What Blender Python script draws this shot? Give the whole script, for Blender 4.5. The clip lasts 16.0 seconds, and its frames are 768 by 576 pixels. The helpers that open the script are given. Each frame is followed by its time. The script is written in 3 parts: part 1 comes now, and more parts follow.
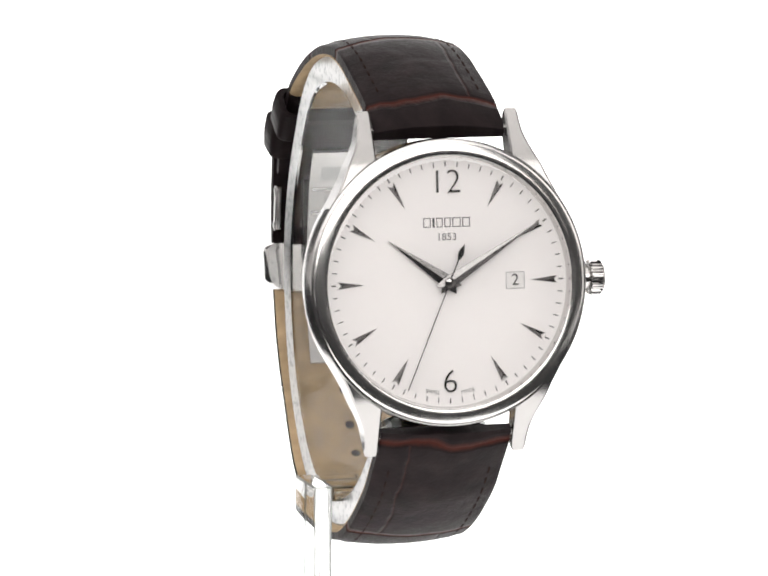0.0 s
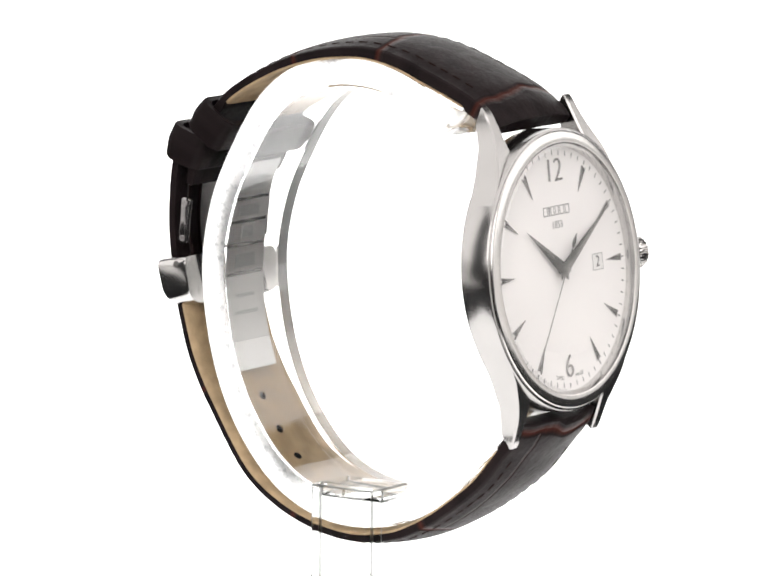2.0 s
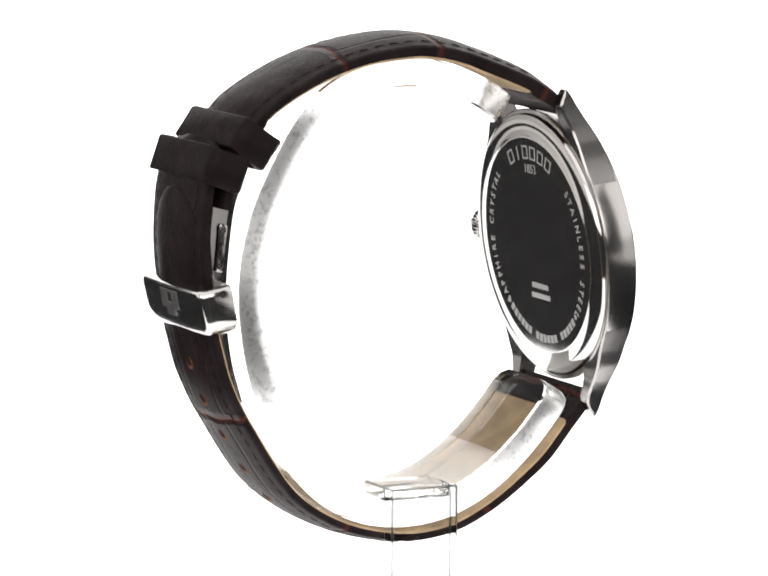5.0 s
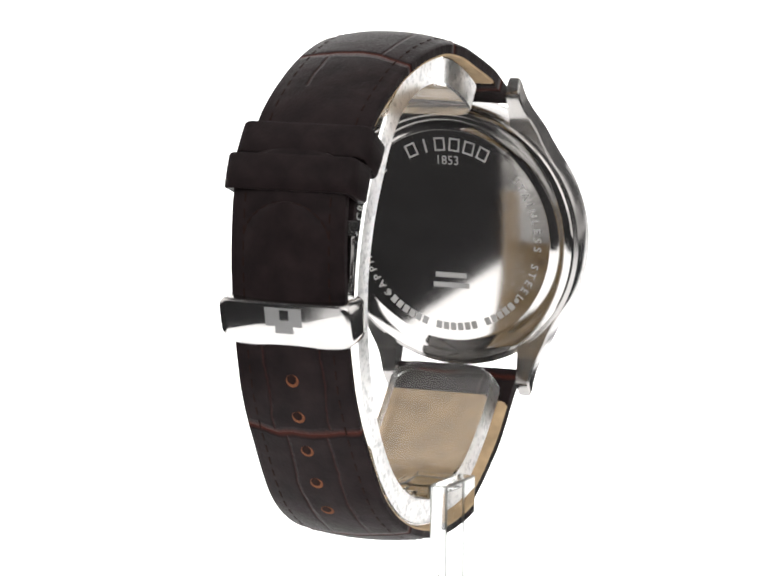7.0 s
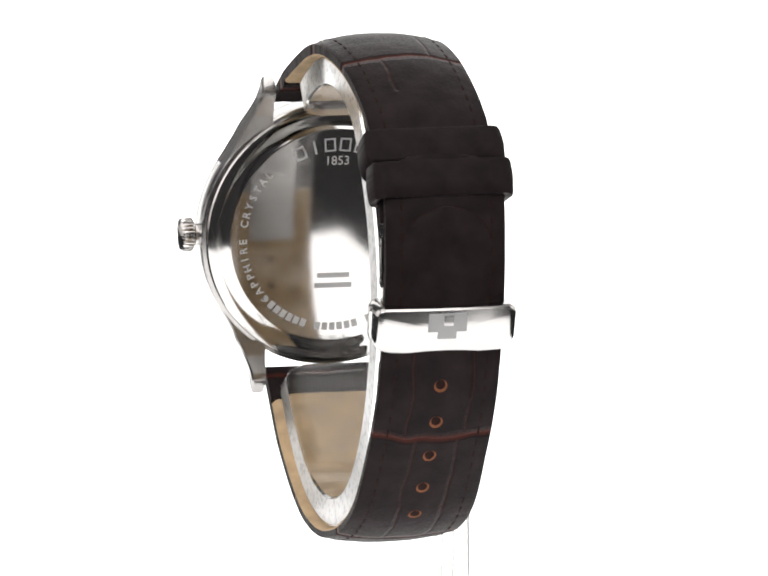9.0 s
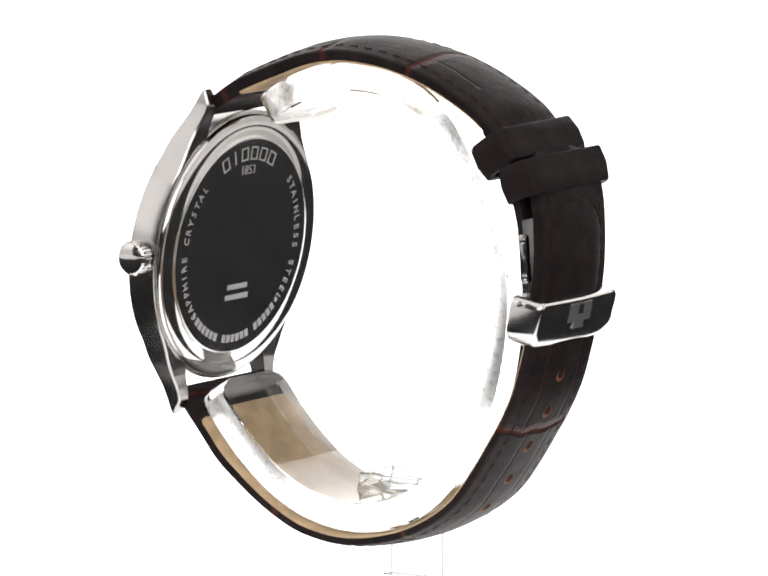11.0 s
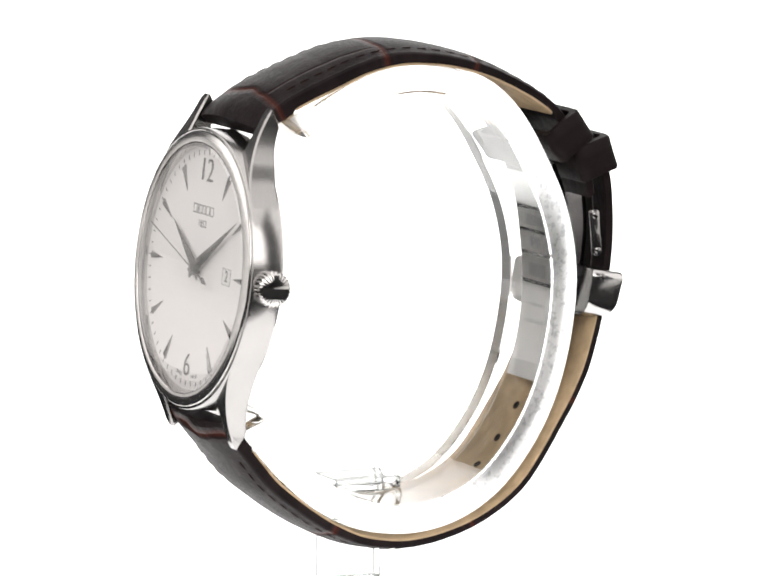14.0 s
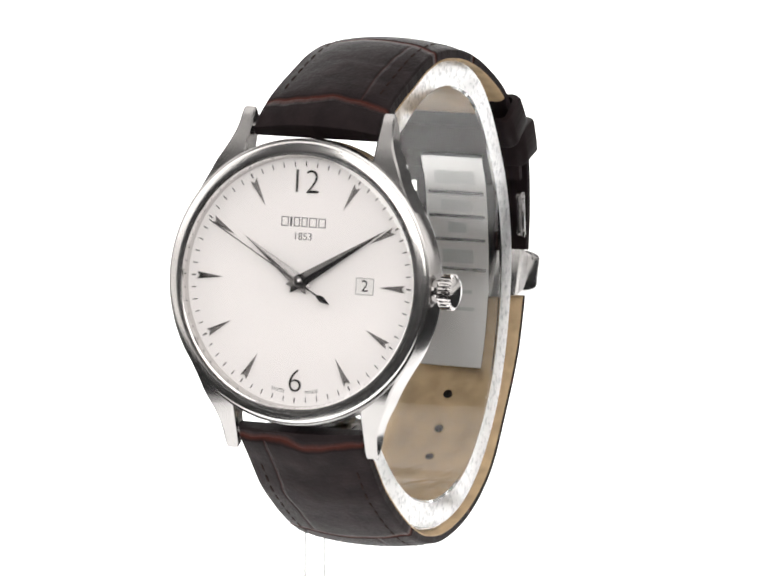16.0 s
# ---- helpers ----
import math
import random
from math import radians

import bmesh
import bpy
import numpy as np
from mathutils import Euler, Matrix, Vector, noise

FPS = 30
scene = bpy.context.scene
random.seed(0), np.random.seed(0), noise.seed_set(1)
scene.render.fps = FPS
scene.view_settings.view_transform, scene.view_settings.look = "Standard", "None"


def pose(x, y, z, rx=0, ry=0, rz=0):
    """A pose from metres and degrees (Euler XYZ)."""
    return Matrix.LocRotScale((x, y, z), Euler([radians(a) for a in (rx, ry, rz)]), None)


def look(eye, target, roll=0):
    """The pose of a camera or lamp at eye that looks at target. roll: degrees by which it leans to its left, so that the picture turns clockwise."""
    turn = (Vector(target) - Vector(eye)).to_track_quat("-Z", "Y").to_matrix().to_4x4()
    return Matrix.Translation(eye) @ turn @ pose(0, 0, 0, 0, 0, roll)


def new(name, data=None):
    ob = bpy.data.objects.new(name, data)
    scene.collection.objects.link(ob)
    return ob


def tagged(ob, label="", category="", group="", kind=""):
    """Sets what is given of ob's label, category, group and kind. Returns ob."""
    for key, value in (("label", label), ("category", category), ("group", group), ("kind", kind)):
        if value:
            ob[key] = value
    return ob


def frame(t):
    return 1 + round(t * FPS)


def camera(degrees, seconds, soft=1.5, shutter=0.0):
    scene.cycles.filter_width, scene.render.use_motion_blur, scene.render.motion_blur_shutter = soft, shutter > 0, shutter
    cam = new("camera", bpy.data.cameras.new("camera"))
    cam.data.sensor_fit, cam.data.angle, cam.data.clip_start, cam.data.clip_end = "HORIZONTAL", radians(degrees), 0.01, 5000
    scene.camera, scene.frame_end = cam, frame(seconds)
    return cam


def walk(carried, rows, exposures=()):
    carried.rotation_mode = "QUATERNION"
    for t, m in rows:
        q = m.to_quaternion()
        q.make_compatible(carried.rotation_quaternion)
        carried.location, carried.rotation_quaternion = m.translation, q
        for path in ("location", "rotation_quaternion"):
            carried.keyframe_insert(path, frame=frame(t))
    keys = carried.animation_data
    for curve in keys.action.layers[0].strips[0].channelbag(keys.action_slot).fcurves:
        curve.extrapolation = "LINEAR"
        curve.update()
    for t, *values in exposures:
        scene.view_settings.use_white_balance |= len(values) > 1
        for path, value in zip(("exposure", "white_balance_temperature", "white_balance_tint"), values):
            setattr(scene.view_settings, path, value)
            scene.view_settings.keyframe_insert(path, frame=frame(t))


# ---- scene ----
cam = camera(7.363, 16.0, soft=2.0)
EYE = (-0.00003, -0.8907, 0.1292)
STAND_STILL = look(EYE, (-0.00003, 0.0, 0.0), 0.45)
walk(cam, [(0.0, STAND_STILL), (16.0, STAND_STILL)], exposures=[(0.0, 0.0), (16.0, 0.0)])

# ---- light: a product table, glowing white sweep behind, softbox overhead, dark room around ----
world = bpy.data.worlds.new("studio_world")
scene.world = world
world.use_nodes = True
world.node_tree.nodes["Background"].inputs[0].default_value = (0.9, 0.95, 1.0, 1)
world.node_tree.nodes["Background"].inputs[1].default_value = 0.02


def softbox(name, eye, target, wide, high, watts, color=(1.0, 0.97, 0.94)):
    data = bpy.data.lights.new(name, "AREA")
    data.shape, data.size, data.size_y, data.energy, data.color = "RECTANGLE", wide, high, watts, color
    ob = new(name, data)
    ob.matrix_world = look(eye, target)
    return ob


# softboxes stand round the table and hang over it, all from table height upwards
GLOW = 3.15 * math.pi
softbox("overhead_softbox", (0.0, -0.2, 1.2), (0.0, -0.199, 0.0), 1.9, 1.7, GLOW * 0.5 * 1.9 * 1.7)
softbox("front_softbox", (0.0, -1.1, 0.705), (0.0, 0.0, 0.705), 2.0, 0.89, GLOW * 1.1 * 2.0 * 0.89)
softbox("left_softbox", (-1.0, 0.1, 0.635), (0.0, 0.1, 0.635), 1.2, 1.01, GLOW * 0.56 * 1.2 * 1.01)
softbox("right_softbox", (1.0, 0.1, 0.635), (0.0, 0.1, 0.635), 1.2, 1.01, GLOW * 0.56 * 1.2 * 1.01)


# ---- materials ----
def material(name):
    m = bpy.data.materials.new(name)
    m.use_nodes = True
    nt = m.node_tree
    return m, nt, nt.nodes["Principled BSDF"]


def node(nt, kind, **values):
    n = nt.nodes.new(kind)
    for key, value in values.items():
        if key in n.inputs:
            n.inputs[key].default_value = value
    return n


def math_node(nt, op, a, b=None):
    n = nt.nodes.new("ShaderNodeMath")
    n.operation = op
    for i, v in enumerate((a, b)):
        if v is None:
            continue
        if isinstance(v, (int, float)):
            n.inputs[i].default_value = v
        else:
            nt.links.new(v, n.inputs[i])
    return n.outputs[0]


def ramp(nt, fac, stops):
    n = nt.nodes.new("ShaderNodeValToRGB")
    while len(n.color_ramp.elements) < len(stops):
        n.color_ramp.elements.new(0.5)
    for e, (p, c) in zip(n.color_ramp.elements, stops):
        e.position, e.color = p, (*c, 1)
    nt.links.new(fac, n.inputs[0])
    return n.outputs[0]


def bump(nt, height, strength, distance, bsdf, normal=None):
    n = nt.nodes.new("ShaderNodeBump")
    n.inputs["Strength"].default_value, n.inputs["Distance"].default_value = strength, distance
    nt.links.new(height, n.inputs["Height"])
    if normal:
        nt.links.new(normal, n.inputs["Normal"])
    nt.links.new(n.outputs[0], bsdf.inputs["Normal"])
    return n.outputs[0]


def noise_tex(nt, scale, detail=4.0, stretch=(1, 1, 1)):
    co = nt.nodes.new("ShaderNodeTexCoord")
    mp = nt.nodes.new("ShaderNodeMapping")
    mp.inputs["Scale"].default_value = stretch
    n = node(nt, "ShaderNodeTexNoise", Scale=scale, Detail=detail)
    nt.links.new(co.outputs["Object"], mp.inputs[0])
    nt.links.new(mp.outputs[0], n.inputs["Vector"])
    return n.outputs[0]


def metal(name, color, rough, spread=0.04, grain=0.0, stretch=(1, 1, 1)):
    m, nt, b = material(name)
    b.inputs["Metallic"].default_value = 1.0
    n = noise_tex(nt, 260.0, 3.0, stretch)
    lo, hi = tuple(c * 0.97 for c in color), tuple(min(1, c * 1.02) for c in color)
    nt.links.new(ramp(nt, n, [(0.3, lo), (0.7, hi)]), b.inputs["Base Color"])
    r = math_node(nt, "MULTIPLY_ADD", n, spread * 2)
    r.node.inputs[2].default_value = max(0.0, rough - spread)
    nt.links.new(r, b.inputs["Roughness"])
    if grain:
        bump(nt, n, grain, 0.00003, b)
    return m


STEEL = metal("polished_steel", (0.52, 0.507, 0.50), 0.08, 0.015)
BRUSHED = metal("brushed_steel", (0.385, 0.375, 0.37), 0.20, 0.03)
DARK_STEEL = metal("dark_polished_steel", (0.30, 0.29, 0.29), 0.16, 0.04)
COVER = metal("buckle_steel", (0.47, 0.46, 0.455), 0.13, 0.02)
BEZEL = metal("bezel_steel", (0.66, 0.645, 0.635), 0.17, 0.02)
STAMP = metal("stamped_steel", (0.42, 0.42, 0.42), 0.45, 0.03)
SATIN = metal("satin_steel", (0.54, 0.53, 0.525), 0.36, 0.03)
EMBLEM = metal("frosted_steel", (0.40, 0.40, 0.40), 0.38, 0.03)
ENGRAVE = metal("etched_steel", (0.46, 0.46, 0.46), 0.55, 0.05)


def plain(name, color, rough, scale=600.0, vary=0.08, bump_by=0.0, shine=0.5):
    m, nt, b = material(name)
    n = noise_tex(nt, scale, 5.0)
    lo, hi = tuple(c * (1 - vary) for c in color), tuple(min(1, c * (1 + vary)) for c in color)
    nt.links.new(ramp(nt, n, [(0.3, lo), (0.7, hi)]), b.inputs["Base Color"])
    b.inputs["Roughness"].default_value = rough
    b.inputs["Specular IOR Level"].default_value = shine
    if bump_by:
        bump(nt, n, bump_by, 0.0002, b)
    return m


DIAL = plain("silvered_dial_lacquer", (0.925, 0.903, 0.897), 0.45, 60.0, 0.01)
PRINT = plain("black_print", (0.02, 0.02, 0.022), 0.4)
GREY_PRINT = plain("grey_print", (0.09, 0.09, 0.095), 0.4)
PALE_PRINT = plain("pale_grey_print", (0.20, 0.20, 0.205), 0.4)
DATE_WHITE = plain("date_disc_white", (0.82, 0.81, 0.80), 0.4, vary=0.02)
LINING = plain("tan_nubuck_lining", (0.40, 0.285, 0.165), 0.75, 350.0, 0.22, 0.3)
THREAD_AND_SHADE = plain("brown_thread_and_hole_shade", (0.013, 0.006, 0.005), 0.8, 3000.0, 0.3, 0.3, 0.08)
HOLE = plain("raw_leather_hole", (0.13, 0.05, 0.024), 0.8, 900.0, 0.3, 0.4, 0.1)
BENCH = plain("black_bench_cloth", (0.014, 0.014, 0.015), 0.9, 40.0, 0.3, 0.0, 0.1)
REFLECTOR_WHITE = plain("added_reflector_white", (0.88, 0.875, 0.865), 0.8, 20.0, 0.03)
ROOM = plain("dark_studio_paint", (0.10, 0.10, 0.104), 0.85, 8.0, 0.2)


def leather(name, across, along):
    """Dark brown embossed leather: creases across the strap at the given lengths, others along it at the given widths, in mm."""
    m, nt, b = material(name)
    uv = nt.nodes.new("ShaderNodeUVMap")
    uv.uv_map = "strap"
    sep = nt.nodes.new("ShaderNodeSeparateXYZ")
    nt.links.new(uv.outputs[0], sep.inputs[0])
    u, v = sep.outputs[0], sep.outputs[1]
    nt_noise = node(nt, "ShaderNodeTexNoise", Scale=0.10, Detail=2.0)
    nt.links.new(uv.outputs[0], nt_noise.inputs["Vector"])
    wob = math_node(nt, "MULTIPLY", math_node(nt, "SUBTRACT", nt_noise.outputs[0], 0.5), 4.0)
    best = None
    for s in across:
        d = math_node(nt, "ABSOLUTE", math_node(nt, "SUBTRACT", math_node(nt, "ADD", u, wob), s))
        best = d if best is None else math_node(nt, "MINIMUM", best, d)
    for x, s0, s1 in along:
        d = math_node(nt, "ABSOLUTE", math_node(nt, "SUBTRACT", math_node(nt, "ADD", v, math_node(nt, "MULTIPLY", wob, 0.6)), x))
        out = math_node(nt, "ABSOLUTE", math_node(nt, "SUBTRACT", u, (s0 + s1) / 2))
        out = math_node(nt, "MAXIMUM", math_node(nt, "SUBTRACT", out, (s1 - s0) / 2), 0.0)
        best = math_node(nt, "MINIMUM", best, math_node(nt, "ADD", math_node(nt, "ADD", d, 0.46), out))
    fine = node(nt, "ShaderNodeTexNoise", Scale=2.2, Detail=6.0)
    nt.links.new(uv.outputs[0], fine.inputs["Vector"])
    mid = node(nt, "ShaderNodeTexNoise", Scale=0.25, Detail=3.0)
    nt.links.new(uv.outputs[0], mid.inputs["Vector"])
    base = ramp(nt, mid.outputs[0], [(0.3, (0.0090, 0.0066, 0.0072)), (0.75, (0.0175, 0.0122, 0.0128))])
    crease = ramp(nt, math_node(nt, "ADD", best, math_node(nt, "MULTIPLY", fine.outputs[0], 0.35)), [(0.30, (1, 1, 1)), (0.85, (0, 0, 0))])
    mix = nt.nodes.new("ShaderNodeMix")
    mix.data_type = "RGBA"
    nt.links.new(crease, mix.inputs["Factor"])
    nt.links.new(base, mix.inputs["A"])
    mix.inputs["B"].default_value = (0.046, 0.0145, 0.0110, 1)
    nt.links.new(mix.outputs["Result"], b.inputs["Base Color"])
    nt.links.new(ramp(nt, fine.outputs[0], [(0.3, (0.34,) * 3), (0.7, (0.50,) * 3)]), b.inputs["Roughness"])
    b.inputs["Specular IOR Level"].default_value = 0.04
    first = bump(nt, fine.outputs[0], 0.26, 0.0002, b)
    low = ramp(nt, best, [(0.0, (0, 0, 0)), (0.9, (1, 1, 1))])
    second = bump(nt, low, 0.9, 0.0004, b, first)
    bump(nt, mid.outputs[0], 0.22, 0.0009, b, second)
    return m


def clear(name, ior, tint=(1, 1, 1), rough=0.0):
    m, nt, b = material(name)
    b.inputs["Base Color"].default_value = (*tint, 1)
    b.inputs["Transmission Weight"].default_value = 1.0
    b.inputs["IOR"].default_value = ior
    b.inputs["Roughness"].default_value = rough
    return m, nt, b


ACRYLIC, _nt, _b = clear("clear_acrylic", 1.42, (0.985, 0.99, 0.985))
_n = noise_tex(_nt, 260.0, 4.0)
_nt.links.new(ramp(_nt, _n, [(0.45, (0.0,) * 3), (0.75, (0.10,) * 3)]), _b.inputs["Roughness"])


FOOT, _nt, _b = clear("clear_acrylic_foot", 1.06, (0.985, 0.99, 0.985), 0.02)
# dark refraction along the edges of the foot, put into the tint
EDGE_OUTLINE, _nt, _b = clear("grey_outline_acrylic", 1.12, (0.15, 0.155, 0.15), 0.35)
FROSTED, _nt, _b = clear("sanded_acrylic_edge", 1.4, (1, 1, 1), 0.4)
_nt.links.new(ramp(_nt, noise_tex(_nt, 2400.0, 8.0, (1, 0.5, 0.5)), [(0.33, (0.42, 0.43, 0.44)), (0.52, (1, 1, 1))]), _b.inputs["Base Color"])


def crystal_material():
    m = bpy.data.materials.new("sapphire_crystal")
    m.use_nodes = True
    nt = m.node_tree
    nt.nodes.remove(nt.nodes["Principled BSDF"])
    clear_node = nt.nodes.new("ShaderNodeBsdfTransparent")
    gloss = nt.nodes.new("ShaderNodeBsdfGlossy")
    gloss.inputs["Roughness"].default_value = 0.02
    fres = nt.nodes.new("ShaderNodeFresnel")
    fres.inputs[0].default_value = 1.77
    mix = nt.nodes.new("ShaderNodeMixShader")
    # both faces of the crystal reflect
    both = math_node(nt, "MINIMUM", math_node(nt, "MULTIPLY", fres.outputs[0], 1.7), 1.0)
    nt.links.new(both, mix.inputs[0])
    nt.links.new(clear_node.outputs[0], mix.inputs[1])
    nt.links.new(gloss.outputs[0], mix.inputs[2])
    nt.links.new(mix.outputs[0], nt.nodes["Material Output"].inputs[0])
    return m


CRYSTAL = crystal_material()


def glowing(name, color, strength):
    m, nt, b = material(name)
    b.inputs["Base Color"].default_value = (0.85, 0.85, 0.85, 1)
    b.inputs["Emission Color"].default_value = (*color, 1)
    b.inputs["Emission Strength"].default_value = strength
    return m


# the sweep's own emission keeps it pure white; no lamp stands behind it
GLOWING_SWEEP = glowing("glowing_white_acrylic", (1.0, 0.998, 0.992), 1.06)

# ---- mesh helpers, in millimetres ----
MM = 0.001


def finish(bm, smooth=True):
    bmesh.ops.recalc_face_normals(bm, faces=bm.faces)
    for f in bm.faces:
        f.smooth = smooth
    return bm


def mesh_of(name, bm, mat, auto=35):
    bmesh.ops.scale(bm, vec=(MM, MM, MM), verts=bm.verts)
    for e in bm.edges:
        if len(e.link_faces) == 2 and e.calc_face_angle(0) > radians(auto):
            e.smooth = False
    me = bpy.data.meshes.new(name)
    bm.to_mesh(me)
    bm.free()
    for m in mat if isinstance(mat, (list, tuple)) else (mat,):
        me.materials.append(m)
    return me


def part(name, bm, mat, parent=None, label="", m=None, auto=35):
    """One bmesh as one mesh object under a thing or a part; m places it, in metres."""
    ob = new(name, mesh_of(name, bm, mat, auto))
    ob.parent = parent
    if m is not None:
        ob.matrix_basis = m
    return tagged(ob, label)


def shared(name, me, parent, m, label=""):
    ob = new(name, me)
    ob.parent, ob.matrix_basis = parent, m
    return tagged(ob, label)


def lathe(profile, seg=128, closed=False, bm=None):
    """Turns (radius, height) round the z axis."""
    bm = bm or bmesh.new()
    rings = []
    for r, z in profile:
        if r < 1e-6:
            rings.append([bm.verts.new((0, 0, z))])
        else:
            rings.append([bm.verts.new((r * math.cos(2 * math.pi * i / seg), r * math.sin(2 * math.pi * i / seg), z)) for i in range(seg)])
    pairs = list(zip(rings, rings[1:])) + ([(rings[-1], rings[0])] if closed else [])
    for a, b in pairs:
        for i in range(seg):
            j = (i + 1) % seg
            quad = [a[i % len(a)], a[j % len(a)], b[j % len(b)], b[i % len(b)]]
            quad = list(dict.fromkeys(quad))
            if len(quad) > 2:
                bm.faces.new(quad)
    return finish(bm)


def loft(sections, caps=True, bm=None, loop=False):
    """Skins equal closed rings of points."""
    bm = bm or bmesh.new()
    rings = [[bm.verts.new(p) for p in s] for s in sections]
    pairs = list(zip(rings, rings[1:])) + ([(rings[-1], rings[0])] if loop else [])
    for a, b in pairs:
        n = len(a)
        for i in range(n):
            bm.faces.new((a[i], a[(i + 1) % n], b[(i + 1) % n], b[i]))
    if caps and not loop:
        bm.faces.new(rings[0][::-1])
        bm.faces.new(rings[-1])
    return finish(bm)


def prism(outline, z0, z1, bm=None, bevel=0.0):
    bm = bm or bmesh.new()
    loft([[(x, y, z0) for x, y in outline], [(x, y, z1) for x, y in outline]], True, bm)
    if bevel:
        bmesh.ops.bevel(bm, geom=list(bm.edges), offset=bevel, segments=2, affect="EDGES", profile=0.5)
    return finish(bm)


def block(x0, x1, y0, y1, z0, z1, bevel=0.0, bm=None):
    return prism([(x0, y0), (x1, y0), (x1, y1), (x0, y1)], z0, z1, bm, bevel)


def smooth_path(points, step=0.6):
    """A Catmull-Rom curve through 2D points, evenly resampled: points, tangents, lengths."""
    p = [np.array(q, float) for q in points]
    p = [2 * p[0] - p[1]] + p + [2 * p[-1] - p[-2]]
    dense = []
    for a, b, c, d in zip(p, p[1:], p[2:], p[3:]):
        for k in range(24):
            t = k / 24
            dense.append(0.5 * (2 * b + (c - a) * t + (2 * a - 5 * b + 4 * c - d) * t * t + (3 * b - a - 3 * c + d) * t ** 3))
    dense.append(p[-2])
    dense = np.array(dense)
    ln = np.concatenate([[0], np.cumsum(np.hypot(*np.diff(dense, axis=0).T))])
    n = max(4, int(ln[-1] / step))
    s = np.linspace(0, ln[-1], n + 1)
    q = np.stack([np.interp(s, ln, dense[:, 0]), np.interp(s, ln, dense[:, 1])], 1)
    tan = np.gradient(q, axis=0)
    tan /= np.hypot(*tan.T)[:, None]
    return q, tan, s


def ribbon(path, side, width, section, step=0.6):
    """Sweeps a closed cross-section along a path in the y-z plane. section(s, total, w) gives (across, outward) pairs.
    side: +1 or -1, which way is outward. The uv map holds the length and the width in mm."""
    q, tan, s = smooth_path(path, step)
    bm = bmesh.new()
    uv = bm.loops.layers.uv.new("strap")
    keep, rings = {}, []
    for (y, z), (ty, tz), d in zip(q, tan, s):
        ny, nz = side * -tz, side * ty
        ring = []
        for x, o in section(d, s[-1], width(d, s[-1])):
            v = bm.verts.new((x, y + ny * o, z + nz * o))
            keep[v] = (d, x)
            ring.append(v)
        rings.append(ring)
    for a, b in zip(rings, rings[1:]):
        n = len(a)
        for i in range(n):
            bm.faces.new((a[i], a[(i + 1) % n], b[(i + 1) % n], b[i]))
    bm.faces.new(rings[0][::-1])
    bm.faces.new(rings[-1])
    for f in bm.faces:
        for loop in f.loops:
            loop[uv].uv = keep[loop.vert]
    return finish(bm)


def glyph_mesh(text, size, depth, mat, bold=0.0):
    """Letters as a flat mesh, centred, in metres (size and depth in mm)."""
    cu = bpy.data.curves.new("glyph", "FONT")
    cu.body, cu.size, cu.extrude, cu.align_x, cu.align_y, cu.offset = text, size * MM, depth * MM, "CENTER", "CENTER", bold * MM
    cu.resolution_u = 4
    ob = new("glyph", cu)
    bpy.context.view_layer.update()
    me = bpy.data.meshes.new_from_object(ob.evaluated_get(bpy.context.evaluated_depsgraph_get()))
    bpy.data.objects.remove(ob)
    bpy.data.curves.remove(cu)
    me.materials.clear()
    me.materials.append(mat)
    return me


def at_mm(x, y, z, rx=0, ry=0, rz=0):
    return pose(x * MM, y * MM, z * MM, rx, ry, rz)


# ---- the setting ----
def interp(x, pairs):
    return float(np.interp(x, [p[0] for p in pairs], [p[1] for p in pairs]))


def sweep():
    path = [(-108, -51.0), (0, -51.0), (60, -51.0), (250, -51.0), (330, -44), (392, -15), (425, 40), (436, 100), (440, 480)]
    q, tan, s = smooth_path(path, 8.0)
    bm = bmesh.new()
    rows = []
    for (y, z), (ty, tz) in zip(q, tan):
        # unseen sides are narrowed to shape the reflections in the steel
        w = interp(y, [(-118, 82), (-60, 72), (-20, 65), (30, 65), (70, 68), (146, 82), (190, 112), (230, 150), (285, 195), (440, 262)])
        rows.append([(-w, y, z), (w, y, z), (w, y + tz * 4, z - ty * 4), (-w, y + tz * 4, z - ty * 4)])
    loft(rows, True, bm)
    return tagged(part("backdrop", bm, GLOWING_SWEEP), "seamless glowing white acrylic table sweep", "backdrop", kind="structure")


def room():
    for name, b in (("floor", (-1500, 1500, -1800, 1200, -75.2, -55.2)), ("ceiling", (-1500, 1500, -1800, 1200, 1400, 1420)),
                    ("wall_north", (-1500, 1500, 1200, 1220, -55.2, 1400)), ("wall_south", (-1500, 1500, -1820, -1800, -55.2, 1400)),
                    ("wall_west", (-1520, -1500, -1800, 1200, -55.2, 1400)), ("wall_east", (1500, 1520, -1800, 1200, -55.2, 1400))):
        tagged(part(name, block(*b), BENCH if name == "floor" else ROOM), "dark matt painted studio " + name.split("_")[0], name.split("_")[0], kind="structure")


def added_reflectors():
    """White boards added unseen, lying on the bench and standing below the side softboxes, to brighten the crystal."""
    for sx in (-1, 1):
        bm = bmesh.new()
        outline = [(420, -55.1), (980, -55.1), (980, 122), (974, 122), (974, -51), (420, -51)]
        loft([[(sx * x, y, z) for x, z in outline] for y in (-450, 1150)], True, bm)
        tagged(part("added_reflector", bm, REFLECTOR_WHITE), "unseen white reflector added on the bench to brighten the crystal", "reflector", kind="structure")


sweep()
room()
added_reflectors()

